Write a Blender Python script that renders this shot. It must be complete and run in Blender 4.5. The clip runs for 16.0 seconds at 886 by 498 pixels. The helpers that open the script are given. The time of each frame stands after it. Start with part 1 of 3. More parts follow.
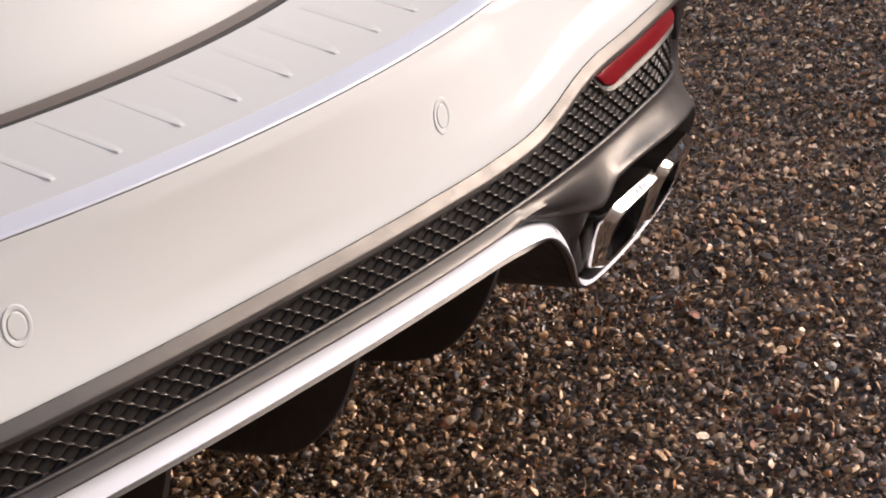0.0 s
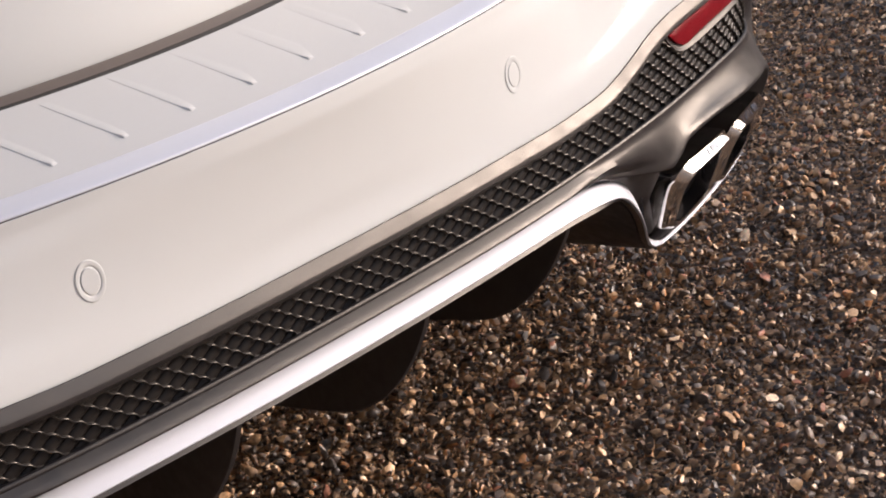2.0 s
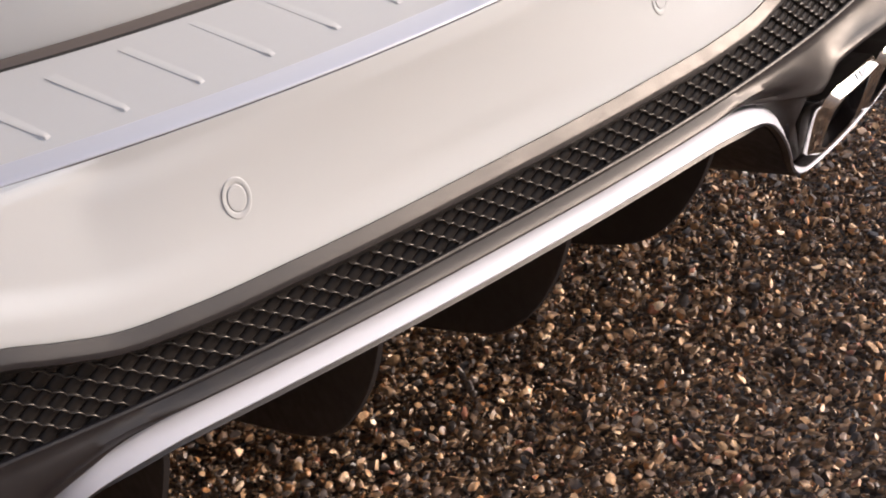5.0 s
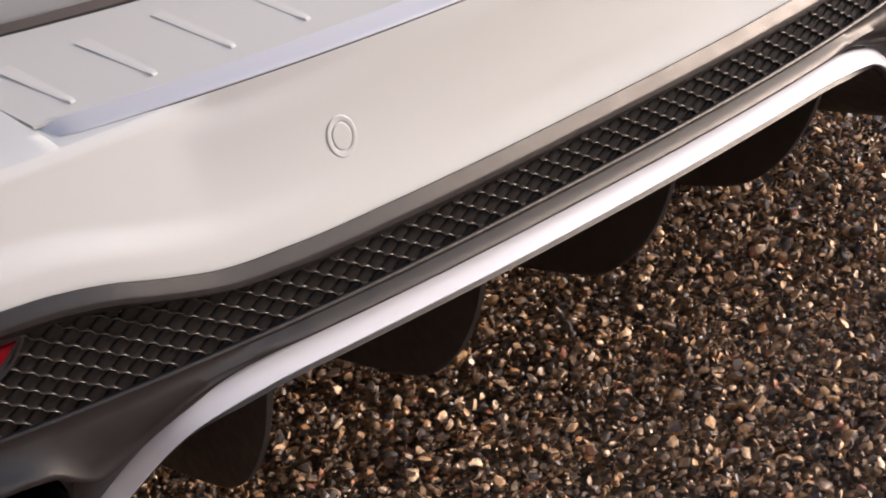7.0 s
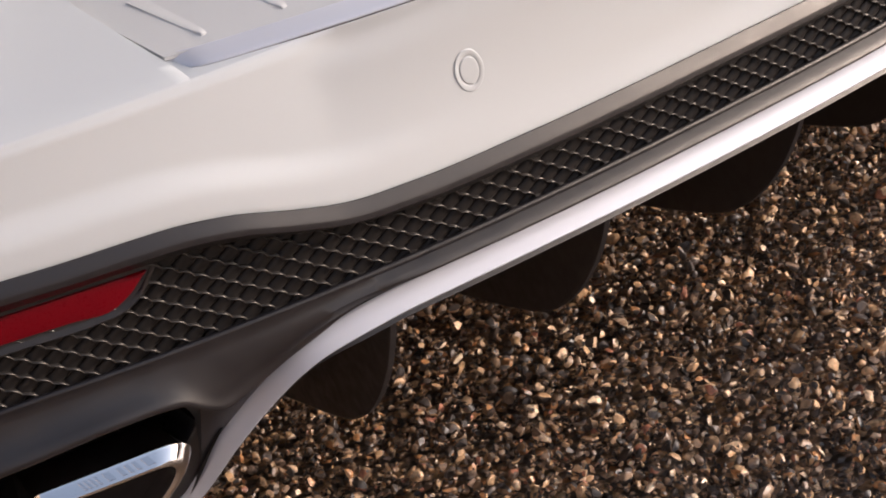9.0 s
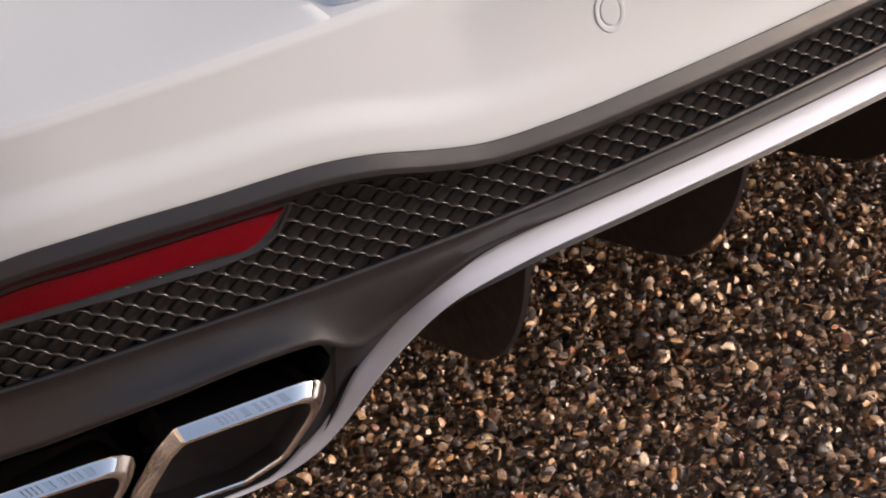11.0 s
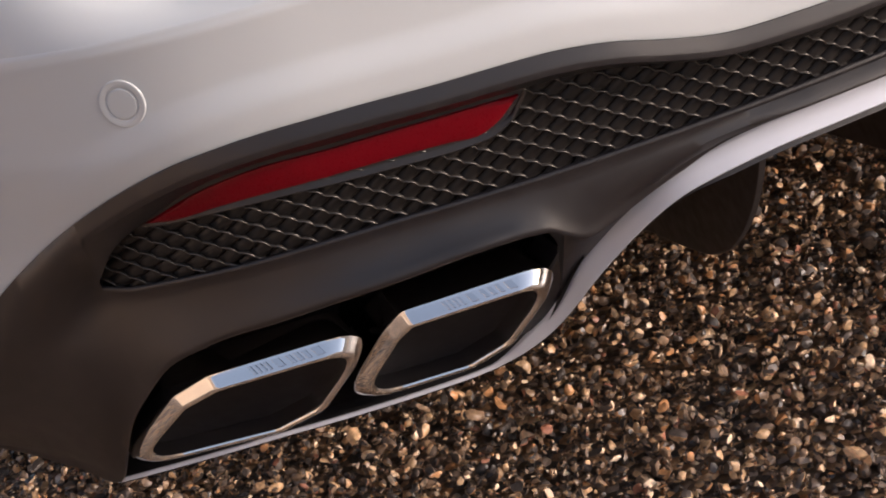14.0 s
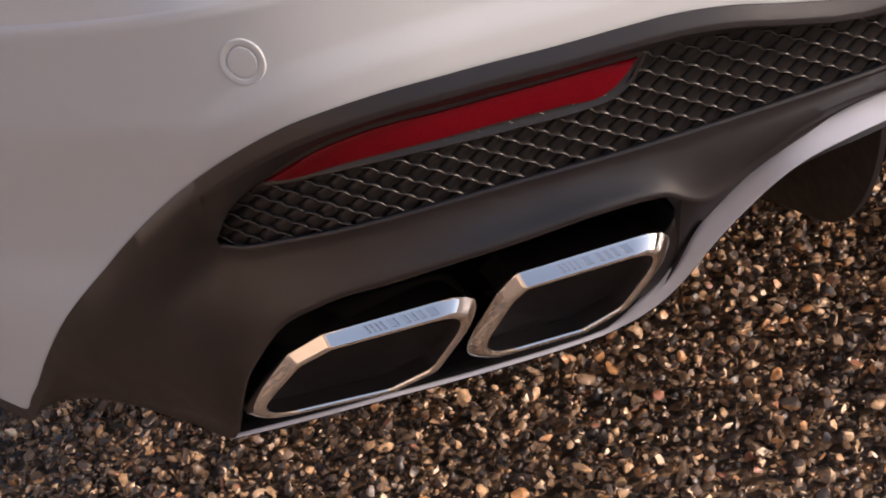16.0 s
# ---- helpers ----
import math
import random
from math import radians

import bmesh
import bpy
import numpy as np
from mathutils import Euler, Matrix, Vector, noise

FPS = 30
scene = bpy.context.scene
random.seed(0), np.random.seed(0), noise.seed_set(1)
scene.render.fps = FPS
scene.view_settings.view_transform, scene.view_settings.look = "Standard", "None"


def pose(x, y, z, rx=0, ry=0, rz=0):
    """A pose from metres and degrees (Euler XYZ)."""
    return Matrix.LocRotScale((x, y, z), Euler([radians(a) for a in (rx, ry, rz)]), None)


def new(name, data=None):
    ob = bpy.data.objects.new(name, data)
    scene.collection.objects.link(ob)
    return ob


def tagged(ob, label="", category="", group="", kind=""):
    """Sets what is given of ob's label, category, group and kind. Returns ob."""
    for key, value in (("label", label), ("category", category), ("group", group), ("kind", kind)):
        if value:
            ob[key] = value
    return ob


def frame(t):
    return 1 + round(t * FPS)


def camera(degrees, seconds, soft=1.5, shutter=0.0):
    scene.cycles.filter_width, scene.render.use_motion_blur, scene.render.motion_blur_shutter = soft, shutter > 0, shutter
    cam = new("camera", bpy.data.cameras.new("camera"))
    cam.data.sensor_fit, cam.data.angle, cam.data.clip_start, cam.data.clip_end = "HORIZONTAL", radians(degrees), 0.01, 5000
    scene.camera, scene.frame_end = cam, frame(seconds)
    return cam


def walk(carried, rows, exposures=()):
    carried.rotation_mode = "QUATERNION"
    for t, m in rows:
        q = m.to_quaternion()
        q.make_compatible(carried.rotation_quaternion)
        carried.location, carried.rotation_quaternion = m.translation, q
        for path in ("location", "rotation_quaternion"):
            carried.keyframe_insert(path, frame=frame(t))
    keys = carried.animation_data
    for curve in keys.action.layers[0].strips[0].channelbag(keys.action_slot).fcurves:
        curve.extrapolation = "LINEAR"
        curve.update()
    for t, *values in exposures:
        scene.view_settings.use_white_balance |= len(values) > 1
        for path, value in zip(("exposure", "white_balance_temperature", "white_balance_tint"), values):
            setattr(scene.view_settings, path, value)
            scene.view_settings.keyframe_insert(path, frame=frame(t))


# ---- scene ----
cam = camera(27.0, 16.0, soft=1.9)
# seconds, eye (m), turn (degrees)
ROWS = [
    (0.0, -0.8463, -1.2026, 1.0695, 69.087, 11.535, -45.483),
    (0.5, -0.8466, -1.2020, 1.0683, 68.884, 11.590, -45.210),
    (1.0, -0.8470, -1.2013, 1.0681, 68.692, 11.689, -44.743),
    (1.5, -0.8473, -1.2017, 1.0672, 68.571, 11.836, -44.081),
    (2.0, -0.8486, -1.2020, 1.0675, 68.340, 11.944, -43.320),
    (2.5, -0.8490, -1.2020, 1.0671, 68.158, 12.090, -42.546),
    (3.0, -0.8496, -1.1993, 1.0656, 67.902, 12.218, -41.832),
    (3.5, -0.8510, -1.1998, 1.0660, 67.688, 12.349, -41.158),
    (4.0, -0.8517, -1.1993, 1.0654, 67.427, 12.486, -40.409),
    (6.5, -0.8591, -1.1925, 1.0625, 66.230, 13.236, -36.928),
    (7.0, -0.8592, -1.1878, 1.0633, 65.817, 13.388, -36.096),
    (7.5, -0.8604, -1.1864, 1.0629, 65.516, 13.548, -35.175),
    (8.0, -0.8606, -1.1855, 1.0618, 65.215, 13.777, -34.211),
    (8.5, -0.8643, -1.1868, 1.0623, 65.013, 13.934, -33.306),
    (11.0, -0.8724, -1.1808, 1.0613, 64.106, 15.027, -28.280),
    (11.5, -0.8762, -1.1775, 1.0606, 63.865, 15.169, -27.226),
    (12.0, -0.8772, -1.1785, 1.0609, 63.529, 15.455, -26.016),
    (12.5, -0.8802, -1.1741, 1.0604, 63.170, 15.597, -24.920),
    (13.0, -0.8816, -1.1736, 1.0602, 62.943, 15.915, -23.693),
    (13.5, -0.8852, -1.1702, 1.0593, 62.784, 16.115, -22.601),
    (14.0, -0.8866, -1.1705, 1.0598, 62.654, 16.404, -21.443),
    (14.5, -0.8886, -1.1690, 1.0599, 62.596, 16.615, -20.382),
    (15.0, -0.8899, -1.1702, 1.0600, 62.581, 16.843, -19.341),
    (15.5, -0.8927, -1.1666, 1.0595, 62.528, 16.916, -18.568),
    (16.0, -0.8930, -1.1683, 1.0596, 62.569, 17.101, -17.899),
]
walk(cam, [(t, pose(x, y, z, a, b, c)) for t, x, y, z, a, b, c in ROWS],
     exposures=[(0.0, -0.66, 6070, 17), (4.0, -0.66, 6070, 17), (8.5, -0.69, 6020, 17), (11.5, -0.74, 6000, 17), (14.0, -0.74, 6050, 18), (16.0, -0.70, 6130, 20)])

# ---- light: a low warm sun behind the car's right corner, clear sky ----
SUN_AZ, SUN_EL = radians(124), radians(13)
to_sun = Vector((math.sin(SUN_AZ) * math.cos(SUN_EL), math.cos(SUN_AZ) * math.cos(SUN_EL), math.sin(SUN_EL)))
world = bpy.data.worlds.new("sky")
scene.world = world
world.use_nodes = True
sky = world.node_tree.nodes.new("ShaderNodeTexSky")
sky.sky_type, sky.sun_disc, sky.sun_elevation, sky.sun_rotation = "NISHITA", False, SUN_EL, SUN_AZ
sky.dust_density, sky.air_density, sky.ozone_density = 3.5, 1.0, 1.0
pale = world.node_tree.nodes.new("ShaderNodeHueSaturation")
pale.inputs["Saturation"].default_value = 0.65
world.node_tree.nodes["Background"].inputs["Strength"].default_value = 0.45
world.node_tree.links.new(sky.outputs[0], pale.inputs["Color"])
world.node_tree.links.new(pale.outputs[0], world.node_tree.nodes["Background"].inputs["Color"])
sun = new("sun", bpy.data.lights.new("sun", "SUN"))
sun.data.energy, sun.data.angle, sun.data.color = 5.0, radians(1.6), (1.0, 0.83, 0.67)
sun.matrix_world = Matrix.Translation((3, -3, 4)) @ to_sun.to_track_quat("Z", "Y").to_matrix().to_4x4()


# ---- materials ----
def material(name, color, rough=0.5, metal=0.0, coat=0.0, coat_rough=0.03, vary=0.0, vary_scale=30.0,
             rough_vary=0.0, bump=0.0, bump_scale=400.0, stretch=(1, 1, 1), spec=0.5, ior=1.5, tint=(1, 1, 1)):
    m = bpy.data.materials.new(name)
    m.use_nodes = True
    nt = m.node_tree
    b = nt.nodes["Principled BSDF"]
    b.inputs["Base Color"].default_value = (*color, 1)
    b.inputs["Roughness"].default_value = rough
    b.inputs["Metallic"].default_value = metal
    b.inputs["Coat Weight"].default_value = coat
    b.inputs["Coat Roughness"].default_value = coat_rough
    b.inputs["Specular IOR Level"].default_value = spec
    b.inputs["IOR"].default_value = ior
    b.inputs["Specular Tint"].default_value = (*tint, 1)
    tc = nt.nodes.new("ShaderNodeTexCoord")
    mp = nt.nodes.new("ShaderNodeMapping")
    mp.inputs["Scale"].default_value = stretch
    nt.links.new(tc.outputs["Object"], mp.inputs["Vector"])
    if vary or rough_vary:
        n = nt.nodes.new("ShaderNodeTexNoise")
        n.inputs["Scale"].default_value, n.inputs["Detail"].default_value = vary_scale, 6
        nt.links.new(mp.outputs[0], n.inputs["Vector"])
        if vary:
            mix = nt.nodes.new("ShaderNodeMix")
            mix.data_type = "RGBA"
            mix.inputs[6].default_value = (*[c * (1 - vary) for c in color], 1)
            mix.inputs[7].default_value = (*[min(1, c * (1 + vary)) for c in color], 1)
            nt.links.new(n.outputs[0], mix.inputs[0])
            nt.links.new(mix.outputs[2], b.inputs["Base Color"])
        if rough_vary:
            mr = nt.nodes.new("ShaderNodeMapRange")
            mr.inputs[1].default_value, mr.inputs[2].default_value = 0.3, 0.7
            mr.inputs[3].default_value, mr.inputs[4].default_value = rough - rough_vary, rough + rough_vary
            nt.links.new(n.outputs[0], mr.inputs[0])
            nt.links.new(mr.outputs[0], b.inputs["Roughness"])
    if bump:
        n2 = nt.nodes.new("ShaderNodeTexNoise")
        n2.inputs["Scale"].default_value, n2.inputs["Detail"].default_value = bump_scale, 4
        bp = nt.nodes.new("ShaderNodeBump")
        bp.inputs["Strength"].default_value, bp.inputs["Distance"].default_value = bump, 0.001
        nt.links.new(mp.outputs[0], n2.inputs["Vector"])
        nt.links.new(n2.outputs[0], bp.inputs["Height"])
        nt.links.new(bp.outputs[0], b.inputs["Normal"])
    return m


PAINT = material("pearl_white_paint", (0.535, 0.553, 0.557), 0.5, 0.0, 0.35, 0.05, 0.015, 1500, 0.05, 0.01, 1800, spec=0.15)
STEEL = material("brushed_steel", (0.53, 0.53, 0.52), 0.5, 0.0, 0.0, 0.03, 0.035, 40, 0.06, 0.05, 300, (1, 12, 12), spec=0.3)
SATIN = material("satin_chrome", (0.575, 0.592, 0.655), 0.58, 0.3, 0.0, 0.03, 0.01, 60, 0.04)
EDGING = material("pale_satin_edging", (0.63, 0.645, 0.70), 0.40, 0.4, 0.0, 0.03, 0.01, 60, 0.04)
CHROME = material("polished_chrome", (0.84, 0.83, 0.82), 0.05, 1.0, 0.0, 0.03, 0.02, 90, 0.02)
CHARCOAL = material("charcoal_satin_plastic", (0.0068, 0.0066, 0.0096), 0.42, 0.0, 0.0, 0.1, 0.15, 60, 0.05, 0.16, 2600, ior=1.69, tint=(1.0, 0.93, 0.85))
GRILLE = material("black_moulded_plastic", (0.017, 0.0145, 0.0135), 0.42, 0.0, 0.0, 0.1, 0.15, 200, 0.05, spec=0.3)
# Lighter, warm-tinted copy of the grille plastic: sun on the ridges put into colour.
LIT_WIRE = material("sunlit_black_ridges", (0.026, 0.023, 0.021), 0.36, 0.0, 0.0, 0.1, 0.1, 200, 0.04, ior=1.75, tint=(1.0, 0.94, 0.86))
BLACK = material("black_plastic", (0.022, 0.019, 0.019), 0.55, 0.0, 0.0, 0.1, 0.2, 80, 0.1, 0.05, 900, spec=0.3)
GLOSSBLACK = material("gloss_black_plastic", (0.012, 0.012, 0.013), 0.18, 0.0, 0.0, 0.1, 0.1, 60, 0.05)
SOOT = material("sooted_steel", (0.016, 0.014, 0.015), 0.6, 0.0, 0.0, 0.1, 0.3, 60, 0.1, spec=0.1)
RED = material("red_reflector_plastic", (0.15, 0.0014, 0.006), 0.30, 0.0, 0.0, 0.05, 0.1, 700, 0.05, 0.04, 900, spec=0.17)
TRIM = material("grey_satin_trim", (0.12, 0.10, 0.088), 0.38, 0.0, 0.0, 0.1, 0.05, 90, 0.05)
RUBBER = material("black_rubber", (0.03, 0.028, 0.026), 0.6, 0.0, 0.0, 0.1, 0.2, 90, 0.1, 0.1, 500)


def stone_material(name, island):
    m = bpy.data.materials.new(name)
    m.use_nodes = True
    nt = m.node_tree
    b = nt.nodes["Principled BSDF"]
    ramp = nt.nodes.new("ShaderNodeValToRGB")
    cr = ramp.color_ramp
    cr.interpolation = "CONSTANT"
    stops = [(0.0, (0.036, 0.029, 0.025)), (0.11, (0.062, 0.045, 0.035)), (0.21, (0.120, 0.079, 0.051)), (0.31, (0.048, 0.038, 0.033)), (0.42, (0.22, 0.142, 0.085)), (0.51, (0.32, 0.205, 0.112)),
             (0.60, (0.080, 0.059, 0.046)), (0.69, (0.175, 0.118, 0.080)), (0.77, (0.44, 0.275, 0.148)), (0.84, (0.40, 0.20, 0.085)), (0.88, (0.60, 0.42, 0.265)), (0.93, (0.72, 0.55, 0.38)), (0.97, (0.26, 0.112, 0.068))]
    cr.elements[0].position, cr.elements[0].color = 0.0, (*stops[0][1], 1)
    cr.elements[1].position, cr.elements[1].color = stops[1][0], (*stops[1][1], 1)
    for p, c in stops[2:]:
        cr.elements.new(p).color = (*c, 1)
    tc = nt.nodes.new("ShaderNodeTexCoord")
    n = nt.nodes.new("ShaderNodeTexNoise")
    n.inputs["Scale"].default_value, n.inputs["Detail"].default_value = 160, 5
    nt.links.new(tc.outputs["Object"], n.inputs["Vector"])
    mr = nt.nodes.new("ShaderNodeMapRange")
    mr.inputs[1].default_value, mr.inputs[2].default_value, mr.inputs[3].default_value, mr.inputs[4].default_value = 0.3, 0.7, 0.78, 1.9
    nt.links.new(n.outputs[0], mr.inputs[0])
    mul = nt.nodes.new("ShaderNodeVectorMath")
    mul.operation = "MULTIPLY"
    bp = nt.nodes.new("ShaderNodeBump")
    if island:
        g = nt.nodes.new("ShaderNodeNewGeometry")
        nt.links.new(g.outputs["Random Per Island"], ramp.inputs[0])
        bp.inputs["Strength"].default_value, bp.inputs["Distance"].default_value = 0.5, 0.0012
        nt.links.new(n.outputs[0], bp.inputs["Height"])
    else:
        v = nt.nodes.new("ShaderNodeTexVoronoi")
        v.inputs["Scale"].default_value = 75
        nt.links.new(tc.outputs["Object"], v.inputs["Vector"])
        nt.links.new(v.outputs["Color"], ramp.inputs[0])
        bp.inputs["Strength"].default_value, bp.inputs["Distance"].default_value, bp.invert = 1.0, 0.012, True
        nt.links.new(v.outputs["Distance"], bp.inputs["Height"])
    nt.links.new(ramp.outputs[0], mul.inputs[0])
    nt.links.new(mr.outputs[0], mul.inputs[1])
    nt.links.new(mul.outputs[0], b.inputs["Base Color"])
    nt.links.new(bp.outputs[0], b.inputs["Normal"])
    b.inputs["Roughness"].default_value = 0.4
    return m


# Tan of the added slopes, kept pale so they bounce more light.
SLOPE_TAN = material("pale_slope_tan", (0.60, 0.45, 0.32), 0.9, 0.0, 0.0, 0.1, 0.35, 0.06, 0.05, spec=0.1)
STONE = stone_material("mixed_pebbles", True)
GROUND = stone_material("pebble_ground", False)


# ---- building helpers ----
def mesh_object(name, verts, faces, mat, parent=None, label="", smooth=True, bevel=0.0, solid=0.0, sharp=35):
    me = bpy.data.meshes.new(name)
    me.from_pydata([tuple(v) for v in verts], [], [tuple(f) for f in faces])
    bm = bmesh.new()
    bm.from_mesh(me)
    bmesh.ops.remove_doubles(bm, verts=bm.verts, dist=1e-6)
    bmesh.ops.recalc_face_normals(bm, faces=bm.faces)
    bm.to_mesh(me)
    bm.free()
    me.materials.append(mat)
    if smooth:
        me.shade_smooth()
        me.set_sharp_from_angle(angle=radians(sharp))
    ob = new(name, me)
    if parent:
        ob.parent = parent
    if label:
        tagged(ob, label)
    if solid:
        md = ob.modifiers.new("thickness", "SOLIDIFY")
        md.thickness, md.offset = solid, 0
    if bevel:
        md = ob.modifiers.new("edges", "BEVEL")
        md.width, md.segments, md.limit_method, md.angle_limit = bevel, 2, "ANGLE", radians(40)
    return ob


def loft(rows, closed=False, cap=False):
    """Vertices and quads through equal rows of points. closed: each row is a ring; cap: close first and last ring."""
    n = len(rows[0])
    verts = [p for r in rows for p in r]
    faces = []
    for i in range(len(rows) - 1):
        for j in range(n if closed else n - 1):
            k = (j + 1) % n
            faces.append((i * n + j, i * n + k, (i + 1) * n + k, (i + 1) * n + j))
    if cap:
        faces.append(tuple(range(n))[::-1])
        faces.append(tuple((len(rows) - 1) * n + j for j in range(n)))
    return verts, faces


def curve(knots):
    """A smooth function through (x, value) knots."""
    xs = np.array([k[0] for k in knots], float)
    ys = np.array([k[1] for k in knots], float)
    d = np.gradient(ys, xs)
    sec = np.diff(ys) / np.diff(xs)
    for i in range(len(sec)):
        if abs(sec[i]) < 1e-9:
            d[i] = d[i + 1] = 0

    def f(x):
        x = min(max(abs(x), xs[0]), xs[-1])
        i = min(int(np.searchsorted(xs, x, "right")) - 1, len(xs) - 2)
        h = xs[i + 1] - xs[i]
        t = (x - xs[i]) / h
        return float((2 * t**3 - 3 * t**2 + 1) * ys[i] + (t**3 - 2 * t**2 + t) * h * d[i] + (3 * t**2 - 2 * t**3) * ys[i + 1] + (t**3 - t**2) * h * d[i + 1])
    return f


# ---- the car's tail: x to its right, y towards its front, z up ----
# plan line of the bumper: nearly straight in the middle, turning forward at the corners
FORM = curve([(0, 0), (0.1, 0.0010), (0.2, 0.0054), (0.3, 0.0143), (0.4, 0.0284), (0.5, 0.0486), (0.6, 0.0752), (0.68, 0.1016), (0.75, 0.136), (0.80, 0.171), (0.85, 0.217), (0.90, 0.272),
              (0.95, 0.335), (1.0, 0.405), (1.04, 0.468), (1.08, 0.545), (1.105, 0.62), (1.118, 0.70)])
_x = np.concatenate([np.linspace(0, 1.04, 209), 1.04 + 0.078 * np.sin(np.linspace(0, math.pi / 2, 40))[1:], np.full(20, 1.119)])
_y = np.concatenate([[FORM(v) for v in _x[:248]], 0.70 + np.linspace(0.02, 0.4, 20)])
_s = np.concatenate([_x[:209], 1.04 + np.cumsum(np.hypot(np.diff(_x[208:]), np.diff(_y[208:])))])
SMAX = 1.44


def s_at(x):
    return float(np.interp(x, _x[:248], _s[:248]))


def plan(s):
    """Point and outward normal of the plan line at s, which is x out to 1.04 m and then runs round the corner."""
    a = abs(s)
    e = 0.004
    p = np.array([np.interp(a, _s, _x), np.interp(a, _s, _y)])
    q = np.array([np.interp(a + e, _s, _x), np.interp(a + e, _s, _y)])
    r = np.array([np.interp(max(a - e, 0), _s, _x), np.interp(max(a - e, 0), _s, _y)])
    t = (q - r) / np.linalg.norm(q - r)
    if a < e:
        t = np.array([1.0, 0.0])
    n = np.array([t[1], -t[0]])
    if s < 0:
        p[0], n[0] = -p[0], -n[0]
    return p, n


def at(s, off, z):
    """A point of the tail: off is the depth behind the plan line, z the height. The corners tuck in at the height of the grille."""
    p, n = plan(s)
    e = 0.016 * float(np.interp(abs(s), [0.68, 0.74, 0.80, 0.85, 0.95, 1.15], [0, 0.2, 0.75, 1, 0.7, 0])) * float(np.interp(z, [0.37, 0.39, 0.44, 0.50, 0.53, 0.57], [0, 0.08, 1, 1, 0.7, 0]))
    off, z = off + e, z - 0.45 * e
    k = min(1.0, max(0.0, (abs(s) - 0.8) / 0.25))
    k = k * k * (3 - 2 * k)
    d = Vector((n[0] * k, n[1] * k - (1 - k))).normalized()
    return (p[0] - d[0] * off, p[1] - d[1] * off, z)


def at_pipe(s, off, z):
    """The same for the tailpipes and the strip, whose plan line bends less at the corners."""
    return (s, 0.2563 * abs(s)**2.4 + off, z)


def lean(z, base, top=0.425, rate=0.5):
    """Depth of the parts below the grille, which lean in under the car."""
    return base + rate * max(0.0, top - z)


Z_BODY = curve([(0, 0.5275), (0.2, 0.5277), (0.3, 0.529), (0.36, 0.534), (0.4, 0.5445), (0.44, 0.557), (0.48, 0.5645), (0.52, 0.567), (0.56, 0.568), (0.642, 0.571), (0.70, 0.570),
                (0.725, 0.5675), (0.768, 0.559), (0.813, 0.5405), (0.8645, 0.507), (0.926, 0.448), (0.972, 0.390), (1.013, 0.325), (1.034, 0.2865), (1.055, 0.262), (1.09, 0.259), (1.5, 0.259)])
Z_LIP = curve([(0, 0.4995), (0.2, 0.4998), (0.3, 0.502), (0.34, 0.507), (0.38, 0.515), (0.42, 0.5265), (0.46, 0.535), (0.52, 0.5395), (0.563, 0.5405), (0.647, 0.5425), (0.709, 0.542), (0.7525, 0.5335),
               (0.786, 0.5175), (0.805, 0.506), (0.829, 0.484), (0.8414, 0.464), (0.86, 0.455)])
Z_SILL = curve([(0, 0.4555), (0.2, 0.4555), (0.5, 0.4570), (0.67, 0.4575), (0.75, 0.4530), (0.795, 0.450), (0.825, 0.4475), (0.842, 0.450), (0.9, 0.452)])
Z_LOW = curve([(0, 0.431), (0.2, 0.431), (0.3, 0.4285), (0.36, 0.426), (0.40, 0.417), (0.44, 0.404), (0.47, 0.395), (0.487, 0.393), (0.499, 0.399), (0.512, 0.4085), (0.530, 0.4118), (0.556, 0.4125), (0.634, 0.4065),
               (0.725, 0.398), (0.789, 0.387), (0.82, 0.372), (0.845, 0.341), (0.866, 0.306), (0.884, 0.263), (0.893, 0.243), (0.94, 0.2445), (0.983, 0.2545), (1.04, 0.2565), (1.5, 0.2565)])
LOW_OFF = curve([(0, 0.026), (0.42, 0.026), (0.50, 0.017), (0.7, 0.019), (0.76, 0.017), (0.80, 0.012), (0.83, 0.010), (0.866, 0.022), (0.893, 0.035), (0.94, 0.031), (1.0, 0.026), (1.5, 0.022)])


def steps(a, b, n):
    return [a + (b - a) * i / n for i in range(n + 1)]


STATIONS = steps(-SMAX, SMAX, 260)
car = tagged(new("car"), "white estate car seen at its tail, parked on gravel", "car")


def top_off(s):
    """Depth of the bumper's upper edge behind the plan line."""
    x = plan(abs(s))[0][0]
    return min(-0.036 + 0.50 * x**2 - FORM(min(x, 0.7)), 0.004)


